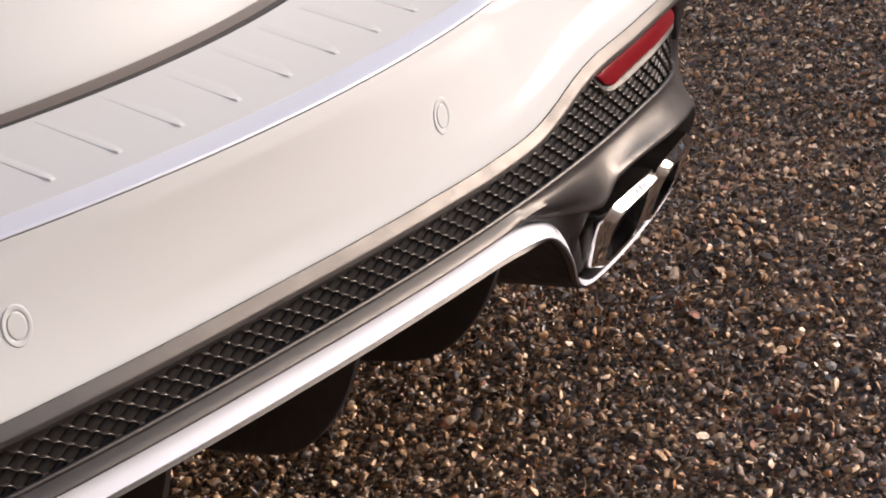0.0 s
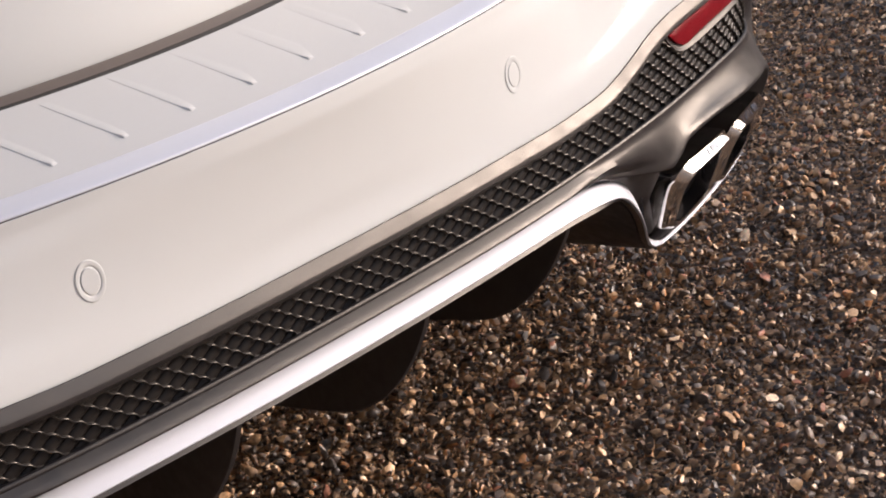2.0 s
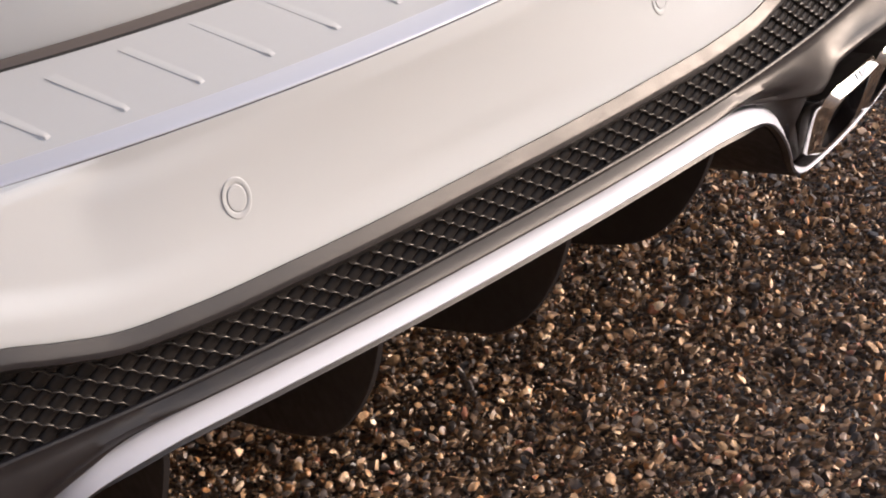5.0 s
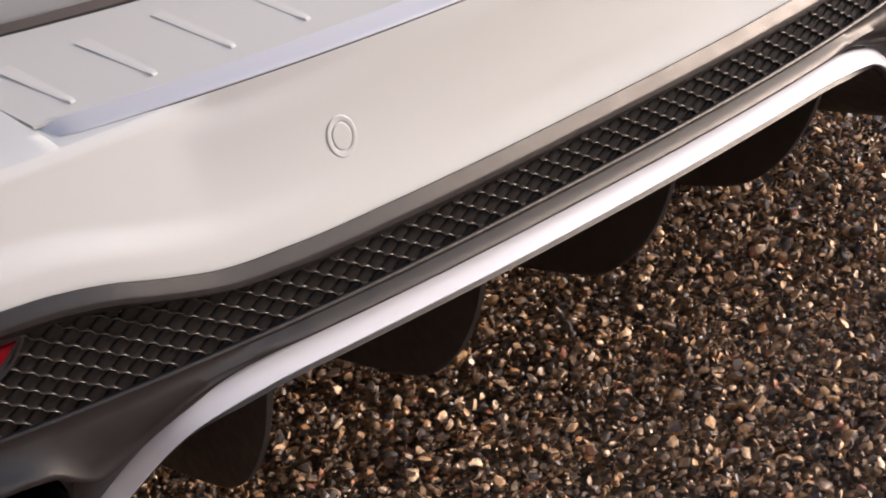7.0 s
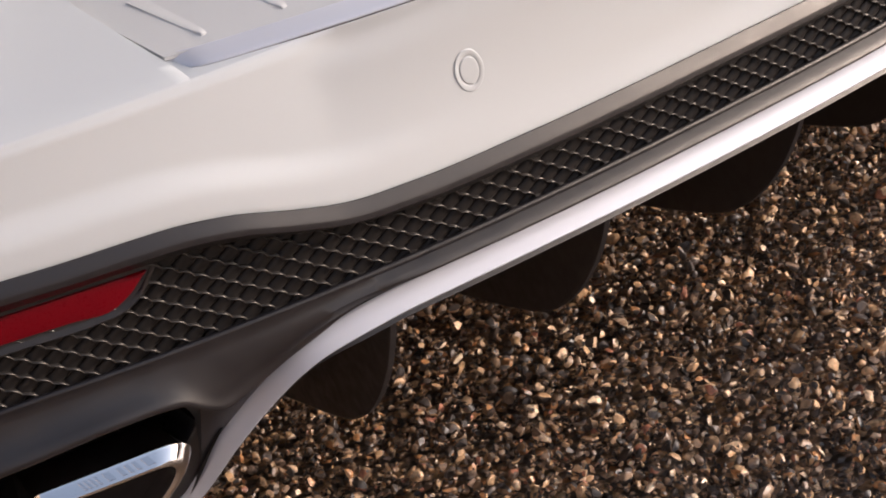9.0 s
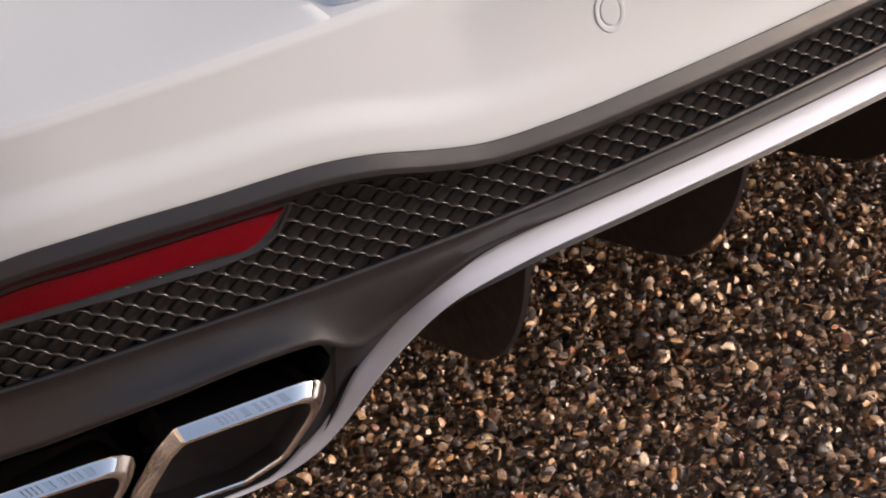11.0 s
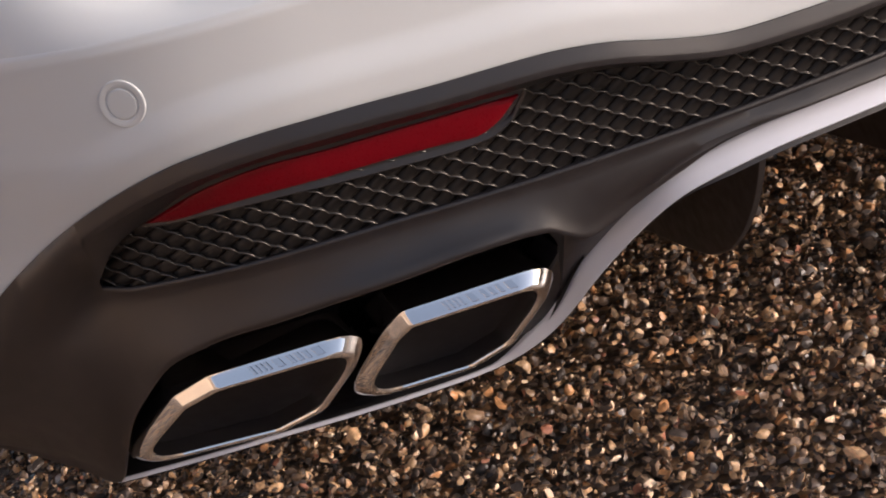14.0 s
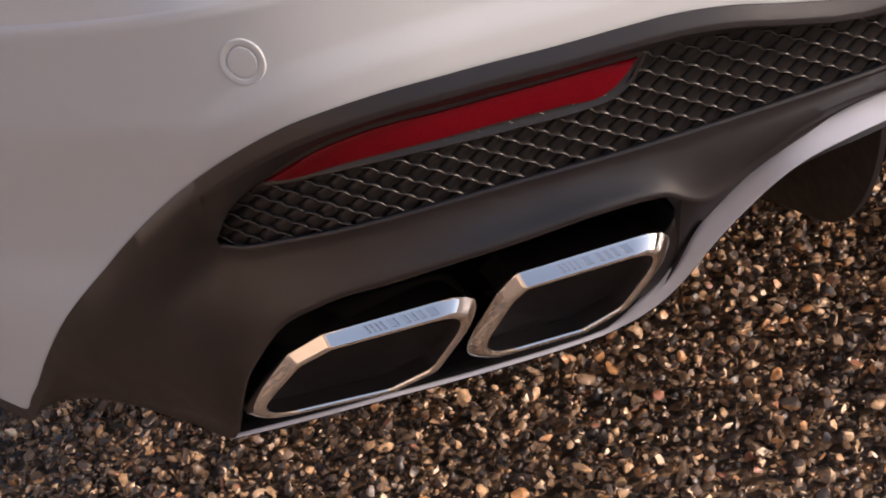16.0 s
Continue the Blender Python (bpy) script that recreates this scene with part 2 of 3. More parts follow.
def body_profile(s):
    """(depth, height) points of the painted face, from its upper edge down to the fold over the apron."""
    zb, o = Z_BODY(s), top_off(s)
    f = max(0.0, (o + 0.036) / 0.040)
    zs = np.array([0.20, 0.45, 0.530, 0.566, 0.592, 0.615, 0.634, 0.653, 0.662])
    xs = np.array([-0.0135, -0.0135, -0.0125, -0.0118 + 0.003 * f, -0.0145 + 0.009 * f, -0.0205 + 0.016 * f, -0.0285 + 0.025 * f, o + 0.001, o])
    for i in range(3, 7):
        xs[i] = 0.35 * xs[i] + 0.65 * (-0.0125 + (o + 0.0125) * (zs[i] - 0.53) / 0.132)
    k = max(0.0, (f - 0.8) / 0.2)
    xs[7] = xs[7] * (1 - k) + 0.0003 * k
    g = np.gradient(xs, zs)
    g[-1] = g[-2] = 0.0
    out = []
    for z in np.linspace(0.662, zb + 0.016, 30):
        i = min(max(int(np.searchsorted(zs, z, "right")) - 1, 0), len(zs) - 2)
        h = zs[i + 1] - zs[i]
        t = (z - zs[i]) / h
        v = (2 * t**3 - 3 * t**2 + 1) * xs[i] + (t**3 - 2 * t**2 + t) * h * g[i] + (3 * t**2 - 2 * t**3) * xs[i + 1] + (t**3 - t**2) * h * g[i + 1]
        k = min(1.0, max(0.0, (zb + 0.046 - z) / 0.03))
        out.append((v + (-0.0135 - v) * k * k * (3 - 2 * k), z))
    x = min(plan(abs(s))[0][0], 0.4335)
    e = max(0.0, -0.036 + 0.50 * x * x - FORM(x) - o)
    out = [(o + e + 0.06, 0.6670), (o + e + 0.022, 0.6688), (o + e + 0.003, 0.6632), (o + 0.0012, 0.6624)] + out
    return out + [(-0.0141, zb + 0.006), (-0.0140, zb + 0.0016), (-0.0137, zb + 0.0006), (-0.0129, zb + 0.0001), (-0.011, zb), (0.03, zb)]


rows = [[at(s, o, z) for o, z in body_profile(s)] for s in STATIONS]
mesh_object("bumper_cover", *loft(rows), PAINT, car, "glossy pearl white painted bumper cover", sharp=70)

WING = ([0, 0.003, 0.010, 0.022, 0.03, 0.07, 0.14, 0.22, 0.25, 0.27, 0.29, 0.31, 0.33], [0.662, 0.6634, 0.6655, 0.6686, 0.6702, 0.6775, 0.6905, 0.706, 0.713, 0.73, 0.80, 0.95, 1.12])
# shoulders beside the step plate, rising to the rear wings
for side in (-1, 1):
    rows = []
    for s in [0.0, 0.001] + steps(0.446, 0.466, 4)[:-1] + steps(0.466, SMAX, 98):
        o = top_off(max(s, 0.435))
        g = min(1.0, max(0.0, (s - 0.70) / 0.24))
        g = g * g * (3 - 2 * g)
        row = []
        for a in (0, 0.003, 0.010, 0.022, 0.03, 0.0405, 0.07, 0.105, 0.14, 0.18, 0.22, 0.25, 0.27, 0.29, 0.31, 0.33):
            z = float(np.interp(a, WING[0], WING[1]))
            z = min(1.12, z + g * 2.6 * a)
            row.append(at(side * (s if s > 0.1 else 0.4335 + 0.011 * min(1, a / 0.2) + s), o + a, z))
        rows.append(row)
    rows[0] = [(p[0], p[1], min(p[2], 0.6618) if j > 3 else p[2] - 0.0008) for j, p in enumerate(rows[0])]
    mesh_object("rear_wing", *loft(rows), PAINT, car, "white painted rear wing above the bumper", sharp=50)


def yt(x):
    return -0.015 + 0.50 * x * x


def yg(x):
    return 0.128 + 0.85 * x * x


# step plate on top of the bumper
rows = []
for i in range(61):
    u = -1 + 2 * i / 60
    row = []
    for j in range(13):
        v = j / 12
        half = 0.434 + 0.011 * v
        x = u * half
        row.append((x, yt(x) + (yg(x) - yt(x)) * v, 0.6712 + 0.0275 * v))
    rows.append(row)
plate = mesh_object("step_plate", *loft(rows), STEEL, car, "brushed silver loading sill step plate with ribs", smooth=False, solid=0.003)
# satin edging strip along the plate's rear edge
rows, gasket = [], []
for i in range(81):
    u = -1 + 2 * i / 80
    x = u * 0.4335
    d = max(0, (abs(x) - 0.4105) / 0.023)
    pull = 0.019 * (1 - math.sqrt(max(0, 1 - d * d)))
    row = []
    for a, z in ((0.003, 0.6710), (0.0025, 0.6732), (0.0015, 0.6736), (0.0005, 0.6734), (-0.0175, 0.6662), (-0.0195, 0.6650), (-0.0200, 0.6640), (-0.0196, 0.6632), (-0.010, 0.6630)):
        row.append((x, yt(x) + a + pull, z))
    rows.append(row)
    gasket.append([(x, yt(x) + a + pull, z) for a, z in ((-0.010, 0.6634), (-0.0192, 0.6636), (-0.0200, 0.6630), (-0.0200, 0.6600))])
edging = mesh_object("edging_strip", *loft(rows), EDGING, car, "satin chrome edging strip on the step plate", sharp=60)
mesh_object("gasket", *loft(gasket), RUBBER, edging, "thin dark joint under the edging")
# raised ribs, tapering out towards the front
def rib_rows():
    rows = []
    for i in range(20):
        v = max(0.0, (i - 3) / 16)
        y = 0.108 * v - (0.0, 0.0012, 0.0024, 0.0034)[max(0, 3 - i)]
        h = (0.00042 * (1 - v)**0.7 + 0.0011 * math.exp(-(v / 0.07)**2)) * (1.0 if i > 2 else (0.02, 0.45, 0.85)[i])
        left, right = 0.0042, 0.004 + 0.012 * min(1.0, v / 0.25) * (1 - 0.4 * v)
        row = [(-left, y, -0.0004)]
        row += [(-left + 0.0014 * k / 5, y, h * (0.5 - 0.5 * math.cos(math.pi * k / 5))) for k in range(1, 6)]
        row += [(-left + 0.0014 + (left + right - 0.0014) * k / 5, y, h * (0.5 + 0.5 * math.cos(math.pi * k / 5))) for k in range(1, 5)] + [(right, y, -0.0002)]
        rows.append(row)
    return loft(rows)
first = None
for i in range(14):
    x = 0.0613 * (i - 6.5) + 0.0025
    y, deep = 0.018 + 0.44 * x * x, yg(x) - yt(x)
    m = Matrix.Translation((x, y, 0.6727 + 0.0275 * (y - yt(x)) / deep)) @ Matrix.Rotation(math.atan(0.0275 / deep), 4, "X") @ Matrix.Rotation(-0.25 * x, 4, "Z")
    if first is None:
        first = mesh_object("rib", *rib_rows(), STEEL, plate, sharp=60)
        first.matrix_local = m
    else:
        r = new("rib", first.data)
        r.parent, r.matrix_local = plate, m

# tailgate over the plate, with its rubber seal
rows = []
for i in range(61):
    x = -0.80 + 1.6 * i / 60
    y0 = yg(min(abs(x), 0.5)) + 0.034 + 0.25 * max(0, abs(x) - 0.5)
    rows.append([(x, y0 + a, z) for a, z in ((0.03, 0.6985), (0.004, 0.699), (0.0, 0.7015), (-0.001, 0.707), (-0.003, 0.745), (-0.006, 0.80), (-0.010, 0.90), (-0.004, 1.05), (0.0, 1.15), (0.03, 1.2))])
gate = mesh_object("tailgate", *loft(rows), PAINT, car, "white painted tailgate, closed", sharp=60)
rows, trim = [], []
for i in range(61):
    x = -0.55 + 1.1 * i / 60
    y0 = yg(x)
    rows.append([(x, y0 + a, z) for a, z in ((0.010, 0.688), (0.012, 0.692), (0.016, 0.6955), (0.022, 0.697), (0.034, 0.697), (0.044, 0.697), (0.05, 0.694))])
    trim.append([(x, y0 + a, z) for a, z in ((0.024, 0.6965), (0.0235, 0.6975), (0.0245, 0.6985), (0.031, 0.7028), (0.033, 0.7035), (0.036, 0.7036), (0.040, 0.702))])
mesh_object("trim", *loft(trim), TRIM, gate, "grey-brown satin trim under the tailgate", sharp=60)
mesh_object("seal", *loft(rows), RUBBER, gate, "dark rubber seal under the tailgate", sharp=60)
rows = [[(x, yg(x) - 0.004, 0.692), (x, yg(x) + 0.09, 0.688), (x, yg(x) + 0.12, 0.75)] for x in steps(-0.6, 0.6, 40)]
mesh_object("sill_channel", *loft(rows), BLACK, car)


# ---- parking sensors ----
def lathe(profile, n=40):
    rows = [[(r * math.cos(2 * math.pi * k / n), r * math.sin(2 * math.pi * k / n), h) for k in range(n)] for r, h in profile]
    return rows


def surface(s, z):
    """Point of the bumper face at s and height z, with its outward normal."""
    def point(s_, z_):
        pr = body_profile(s_)[:-4]
        zs = [q[1] for q in pr][::-1]
        os_ = [q[0] for q in pr][::-1]
        return Vector(at(s_, float(np.interp(z_, zs, os_)), z_))
    p = point(s, z)
    n = (point(s + 0.008, z) - point(s - 0.008, z)).cross(point(s, z + 0.008) - point(s, z - 0.008))
    n.normalize()
    return p, -n if n.y > 0 else n


for s, z in ((-0.2335, 0.5950), (0.2315, 0.5945), (-0.7762, 0.614), (0.7762, 0.614)):
    p, n = surface(s, z)
    m = Matrix.Translation(p + n * (0.0005 if abs(s) < 0.5 else 0.0007)) @ n.to_track_quat("Z", "Y").to_matrix().to_4x4() @ Matrix.Diagonal((0.72, 1.03, 1, 1) if abs(s) < 0.5 else (1.11, 1.11, 1, 1))
    ring = mesh_object("parking_sensor", *loft(lathe([(0.0172, -0.003), (0.0171, -0.0002), (0.0168, 0.0002), (0.0165, 0.00035), (0.0160, 0.00038), (0.0132, 0.00022), (0.0128, 0.0001), (0.0120, -0.0003), (0.0117, -0.0014)]), closed=True), PAINT, car, "round white parking sensor set in the bumper", sharp=60)
    ring.matrix_local = m
    mesh_object("sensor_face", *loft(lathe([(0.0110, -0.003), (0.0109, 0.0), (0.0105, 0.0004), (0.0102, 0.00045), (0.0098, 0.00046), (0.005, 0.00046), (0.0005, 0.00046)]), closed=True, cap=True), PAINT, ring, sharp=60)
    mesh_object("gasket", *loft(lathe([(0.0118, -0.0009), (0.0108, -0.0009)]), closed=True), BLACK, ring)

# ---- dark apron ----
apron = new("rear_apron")
apron.parent = car
tagged(apron, "charcoal satin plastic diffuser apron under the bumper")
# lip over the grille
rows = []
for s in steps(-0.842, 0.842, 230):
    zb, zl = Z_BODY(s), Z_LIP(s)
    h = zb - zl
    rows.append([at(s, o, z) for o, z in ((0.030, zb - 0.0012), (-0.0125, zb - 0.0010), (-0.0147, zb + 0.0010), (-0.0155, zb + 0.0006), (-0.0181, zb - 0.0048), (-0.0206, zb - 0.0096), (-0.0209, zb - 0.0108), (-0.0205, zb - 0.0152), (-0.010, zl + 0.0065 + 0.3 * (h - 0.028)), (-0.002, zl + 0.0015), (0.002, zl), (0.034, zl + 0.003))])
mesh_object("lip", *loft(rows), CHARCOAL, apron, sharp=22)
# panel between the grille and the strip, over the tailpipes and round the corners
def low_edge(s):
    """Depth and height of the panel's lower edge, which flares out over the tailpipes."""
    f = 0.020 * float(np.interp(abs(s), [0.42, 0.47, 0.52, 0.58, 0.66, 0.74, 0.80, 0.86, 0.93], [0, 0.25, 0.6, 0.88, 1, 0.75, 0.4, 0.15, 0]))
    return LOW_OFF(s) - f, Z_LOW(s) + 0.47 * f


def panel_row(s, zu):
    a = abs(s)
    c = min(1, max(0, (a - 0.84) / 0.06))
    fl, zl = low_edge(s)
    h = zu - zl
    over = [(0.0161, zu - 0.0002), (0.0163, zu - 0.0020), (0.0170, zu - 0.0032), (0.0155, zu - 0.0055 - 0.12 * h), (0.0125 + 0.3 * (fl - 0.0125) * c, zu - 0.45 * h), (0.0125 + 0.55 * (fl - 0.0125), zu - 0.75 * h),
            (fl + 0.0006, zl + 0.0062), (fl, zl + 0.0022), (fl + 0.002, zl - 0.0002), (fl + 0.05, zl - 0.002)]
    mid = [(0.0161, zu - 0.0002), (0.0163, zu - 0.0020), (0.0170, zu - 0.0032), (0.0125, zu - 0.0080), (0.0095, zu - 0.0122), (0.0088, zu - 0.0138), (0.0094, zu - 0.0150), (0.0115, zu - 0.0158), (0.02, zu - 0.0160), (0.05, zu - 0.0160)]
    b = min(1.0, max(0.0, (a - 0.30) / 0.10))
    b = b * b * (3 - 2 * b)
    return [(o0 + (o1 - o0) * b, z0 + (z1 - z0) * b) for (o0, z0), (o1, z1) in zip(mid, over)]


rows = []
for s in steps(-0.846, 0.846, 240):
    zu = Z_SILL(s)
    rows.append([at(s, o, z) for o, z in [(0.045, zu - 0.002), (0.0235, zu - 0.0015), (0.0215, zu + 0.0012), (0.0194, zu + 0.0023), (0.0174, zu + 0.0016)] + panel_row(s, zu)])
mesh_object("apron_panel", *loft(rows), CHARCOAL, apron, sharp=60)
# corner pieces outside the grille
for side in (-1, 1):
    rows = []
    for s in steps(0.842, SMAX, 80):
        zb, zl = Z_BODY(s), Z_LOW(s)
        t = min(1, (s - 0.842) / 0.12)
        zu = min(Z_SILL(s), zl + 0.6 * max(0.002, zb - zl))
        d = (zb - 0.0140) - zu
        nose = -0.0228 * (1 - t) - 0.0135 * t
        up = [(0.020, zb - 0.0012), (-0.0155 * (1 - t) - 0.0148 * t, zb + 0.0006), (nose, zb - 0.0140)] + [(nose + (0.0175 - nose) * (k / 5)**1.1, zb - 0.0140 - d * k / 5) for k in range(1, 5)]
        q = min(1, (s - 0.842) / 0.045)
        q = q * q * (3 - 2 * q)
        prof = up[:3]
        for o, z in (up + panel_row(s, zu))[3:-4]:
            fl, ze = low_edge(s)
            w = min(1.0, max(0.0, (zb - 0.014 - z) / (zb - 0.014 - ze)))
            flare = float(np.interp(w, [0, 0.10, 0.26, 0.48, 0.68, 0.86, 1], [nose, nose + 0.005, 0.011, 0.009, 0.005, 0.5 * fl, fl]))
            fade = max(0.0, 1 - (s - 0.842) / 0.13)
            prof.append((o + (flare * fade + (nose + (fl - nose) * w**1.7) * (1 - fade) - o) * q, z))
        rows.append([at(side * s, o, z) for o, z in prof + panel_row(s, zu)[-4:]])
    mesh_object("corner_panel", *loft(rows), CHARCOAL, apron, sharp=60)
    # end wall of the grille opening
    rows = [[at(side * (0.838 + 0.006 * k), 0.012 + 0.04 * (1 - k), z) for z in steps(0.462, Z_LIP(0.842), 6)] for k in (0, 1)]
    mesh_object("grille_end", *loft(rows), CHARCOAL, apron)

# grille: diamond mesh leaning back, with deep bars
def grille_off(z):
    return 0.008 + (0.52 - z) * 0.20


def grille_top(s):
    a = abs(s)
    if a < 0.497 or a > 0.800:
        return Z_LIP(s) + 0.002
    return min(Z_LIP(s), float(np.interp(a, [0.497, 0.518, 0.535, 0.612, 0.70, 0.80], [0.534, 0.516, 0.508, 0.5078, 0.5105, 0.508])))


def grille_bars(lo, hi):
    verts, faces, kinds = [], [], []
    pitch, dx, dz = 0.0234, 0.0111, 0.00805
    for row in range(-36, 48):
        for n in range(-7, 9):
            u0, z0 = pitch * row + dx * n, 0.4977 - dz * n
            for d in (1, -1):
                pts = []
                for k in range(6):
                    t = k / 5
                    bow = (0.0018 if d == 1 else 0.0004) * math.sin(math.pi * t)
                    u = u0 + (dx if d == 1 else dx - pitch) * t + d * bow * 0.45
                    pts.append((-0.1481 + u * (1.0 if u < 0 else 0.979), z0 - dz * t + bow * (1.0 if d == 1 else 0.5)))
                mid = pts[3]
                if not (lo <= mid[0] < hi) or abs(mid[0]) > 0.838 or mid[1] < Z_SILL(mid[0]) - 0.008 or mid[1] > grille_top(mid[0]) + 0.004:
                    continue
                base = len(verts)
                th = 0.0014 if d == 1 else 0.0079
                for s, z in pts:
                    t = (s - pts[0][0]) / (pts[-1][0] - pts[0][0])
                    o = grille_off(z) - 0.0016 + 0.0014 * (2 * t - 1)**2 if d == 1 else grille_off(z) + 0.0024
                    for do, dzz in ((0.0095, -th), (0.0035, -th * 0.9), (0.0008, -th * 0.45), (0.0003, th * 0.2), (0.0020, th * 0.82), (0.0080, th)):
                        verts.append(at(s, o + do, z + dzz))
                for k in range(5):
                    for m in range(5):
                        faces.append((base + k * 6 + m, base + k * 6 + m + 1, base + (k + 1) * 6 + m + 1, base + (k + 1) * 6 + m))
                        kinds.append(1 if d == 1 else 0)
    return verts, faces, kinds


for lo, hi, name in ((-0.85, 0.85, "grille"),):
    gm = bpy.data.meshes.new(name)
    gv, gf, gk = grille_bars(lo, hi)
    gm.from_pydata(gv, [], gf)
    gm.materials.append(GRILLE)
    gm.materials.append(LIT_WIRE)
    gm.polygons.foreach_set("material_index", gk)
    gm.shade_smooth()
    grille = new(name, gm)
    grille.parent = apron
    tagged(grille, "black moulded diamond mesh grille")
rows = [[at(s, grille_off(z) + 0.013, z) for z in (Z_LIP(s) + 0.004, 0.5 * (Z_LIP(s) + Z_SILL(s)), Z_SILL(s) - 0.002)] for s in steps(-0.845, 0.845, 120)]
mesh_object("grille_backing", *loft(rows), BLACK, apron)


# ---- reflectors beside the grille ----
def reflector(side):
    outer = [(0.497, 0.5395), (0.56, 0.5415), (0.647, 0.543), (0.709, 0.5425), (0.7525, 0.534), (0.798, 0.5085), (0.785, 0.5078), (0.74, 0.5098), (0.696, 0.5105), (0.612, 0.5078), (0.548, 0.5068), (0.535, 0.508), (0.518, 0.516)]
    lens = [(0.508, 0.5335), (0.562, 0.5352), (0.6465, 0.5366), (0.709, 0.5362), (0.7485, 0.5286), (0.791, 0.5105), (0.779, 0.5092), (0.7365, 0.5137), (0.652, 0.5156), (0.568, 0.5135), (0.541, 0.5120), (0.527, 0.5180)]

    def fill(poly, n=70):
        xs = [p[0] for p in poly]
        lo, hi = min(xs), max(xs)
        k = xs.index(hi)
        k0 = xs.index(lo)
        up = sorted(poly[k0:k + 1])
        dn = sorted(poly[k:] + poly[:k0 + 1])
        top, low = curve(up), curve(dn)
        res = []
        for i in range(n + 1):
            s = lo + (hi - lo) * i / n
            res.append((s, max(top(s), low(s)), low(s)))
        return res
    rows = [[at(side * s, o, z) for o, z in ((0.034, a + 0.002), (0.010, a), (0.009, a * 0.75 + b * 0.25), (0.0092, a * 0.12 + b * 0.88), (0.0086, b + 0.0026), (0.0066, b - 0.0002), (0.0064, b - 0.0010), (0.0072, b - 0.0018), (0.030, b - 0.001))] for s, a, b in fill(outer)]
    body = mesh_object("reflector", *loft(rows), CHARCOAL, apron, "red reflector in a satin black surround", sharp=50)
    rows = [[at(side * s, o, z) for o, z in ((0.012, a), (0.0065, a - 0.0004 * (a > b)), (0.0052, a * 0.8 + b * 0.2), (0.0052, a * 0.2 + b * 0.8), (0.0065, b), (0.012, b))] for s, a, b in fill(lens)]
    mesh_object("lens", *loft(rows), RED, body, "deep red reflector lens", sharp=50)


reflector(-1)
reflector(1)

# ---- bright strip across the diffuser, sweeping down under the tailpipes ----
UPPER = [(0, 0.431), (0.1, 0.431), (0.2, 0.431), (0.3, 0.429), (0.345, 0.4258), (0.385, 0.4190), (0.41, 0.4095), (0.43, 0.3970), (0.45, 0.3805), (0.468, 0.3625), (0.482, 0.347), (0.492, 0.330), (0.500, 0.315),
         (0.513, 0.2965), (0.53, 0.2815), (0.555, 0.2655), (0.585, 0.2577), (0.68, 0.2513), (0.76, 0.2463), (0.889, 0.2325)]
LOWER = [(0, 0.4115), (0.1, 0.4118), (0.2, 0.412), (0.3, 0.4105), (0.345, 0.4065), (0.375, 0.4015), (0.395, 0.3965), (0.413, 0.388), (0.43, 0.376), (0.447, 0.361), (0.463, 0.345), (0.476, 0.330), (0.487, 0.3155),
         (0.503, 0.295), (0.522, 0.277), (0.549, 0.262), (0.583, 0.2545), (0.68, 0.248), (0.76, 0.243), (0.893, 0.2285)]


def edge(line):
    fs, fz = curve([(i, p[0]) for i, p in enumerate(line)]), curve([(i, p[1]) for i, p in enumerate(line)])
    return [(fs(i / 6), fz(i / 6)) for i in range(6 * (len(line) - 1) + 1)]


up, lo = edge(UPPER), edge(LOWER)
half = list(zip(up, lo))
full = [((-u[0], u[1]), (-l[0], l[1])) for u, l in half[::-1]] + half[1:]
rows, carrier = [], []
for (s0, z0), (s1, z1) in full:
    sg = 1 if s0 >= 0 else -1
    m = min(1, max(0, (0.42 - abs(s0)) / 0.06))
    tail = min(1, max(0, (abs(s0) - 0.50) / 0.06))
    o0 = lean(z0, 0.0345 - 0.0160 * tail, 0.425, 0.5 + 0.04 * tail)
    z0 -= 0.0008 * (1 - tail)
    o1 = lean(z1, 0.0150 + 0.002 * tail, 0.425, 0.5 + 0.03 * tail)
    z1 += 0.0004 * (1 - tail)
    k = 1 - 0.6 * tail
    rows.append([at_pipe(s0, o0 + 0.010 - 0.0085 * tail, z0), at_pipe(s0, o0 + 0.001, z0), at_pipe(s0 * 0.94 + s1 * 0.06, o0 * 0.94 + o1 * 0.06 - 0.0004 * k, z0 * 0.94 + z1 * 0.06), at_pipe(s0 * 0.5 + s1 * 0.5, (o0 + o1) / 2 - 0.0005 * k, (z0 + z1) / 2),
                 at_pipe(s0 * 0.06 + s1 * 0.94, o0 * 0.06 + o1 * 0.94 - 0.0004 * k, z0 * 0.06 + z1 * 0.94), at_pipe(s1, o1 + 0.001, z1), at_pipe(s1, o1 + 0.008, z1 - 0.001)])
    carrier.append([at_pipe(s0, o0 + 0.020, z0 + 0.001), at_pipe(s0, o0 + 0.006, z0 - 0.001), at_pipe(s0, o0 + 0.004, z0 - 0.0035), at_pipe(s1, o1 + 0.006, z1 - 0.003),
                    at_pipe(s1, o1 + 0.004, z1 - 0.003 * m - 0.0032), at_pipe(s1, o1 + 0.007, z1 - 0.0045 * m - 0.0036), at_pipe(s1, o1 + 0.015, z1 - 0.006 * m - 0.002), at_pipe(s1, o1 + 0.06, z1 - 0.006 * m - 0.002), at_pipe(s1, o1 + 0.15, z1 + 0.005)])
mesh_object("bright_strip", *loft(rows), SATIN, apron, "satin chrome strip sweeping down under the tailpipes", sharp=50)
mesh_object("strip_carrier", *loft(carrier), CHARCOAL, apron, sharp=50)
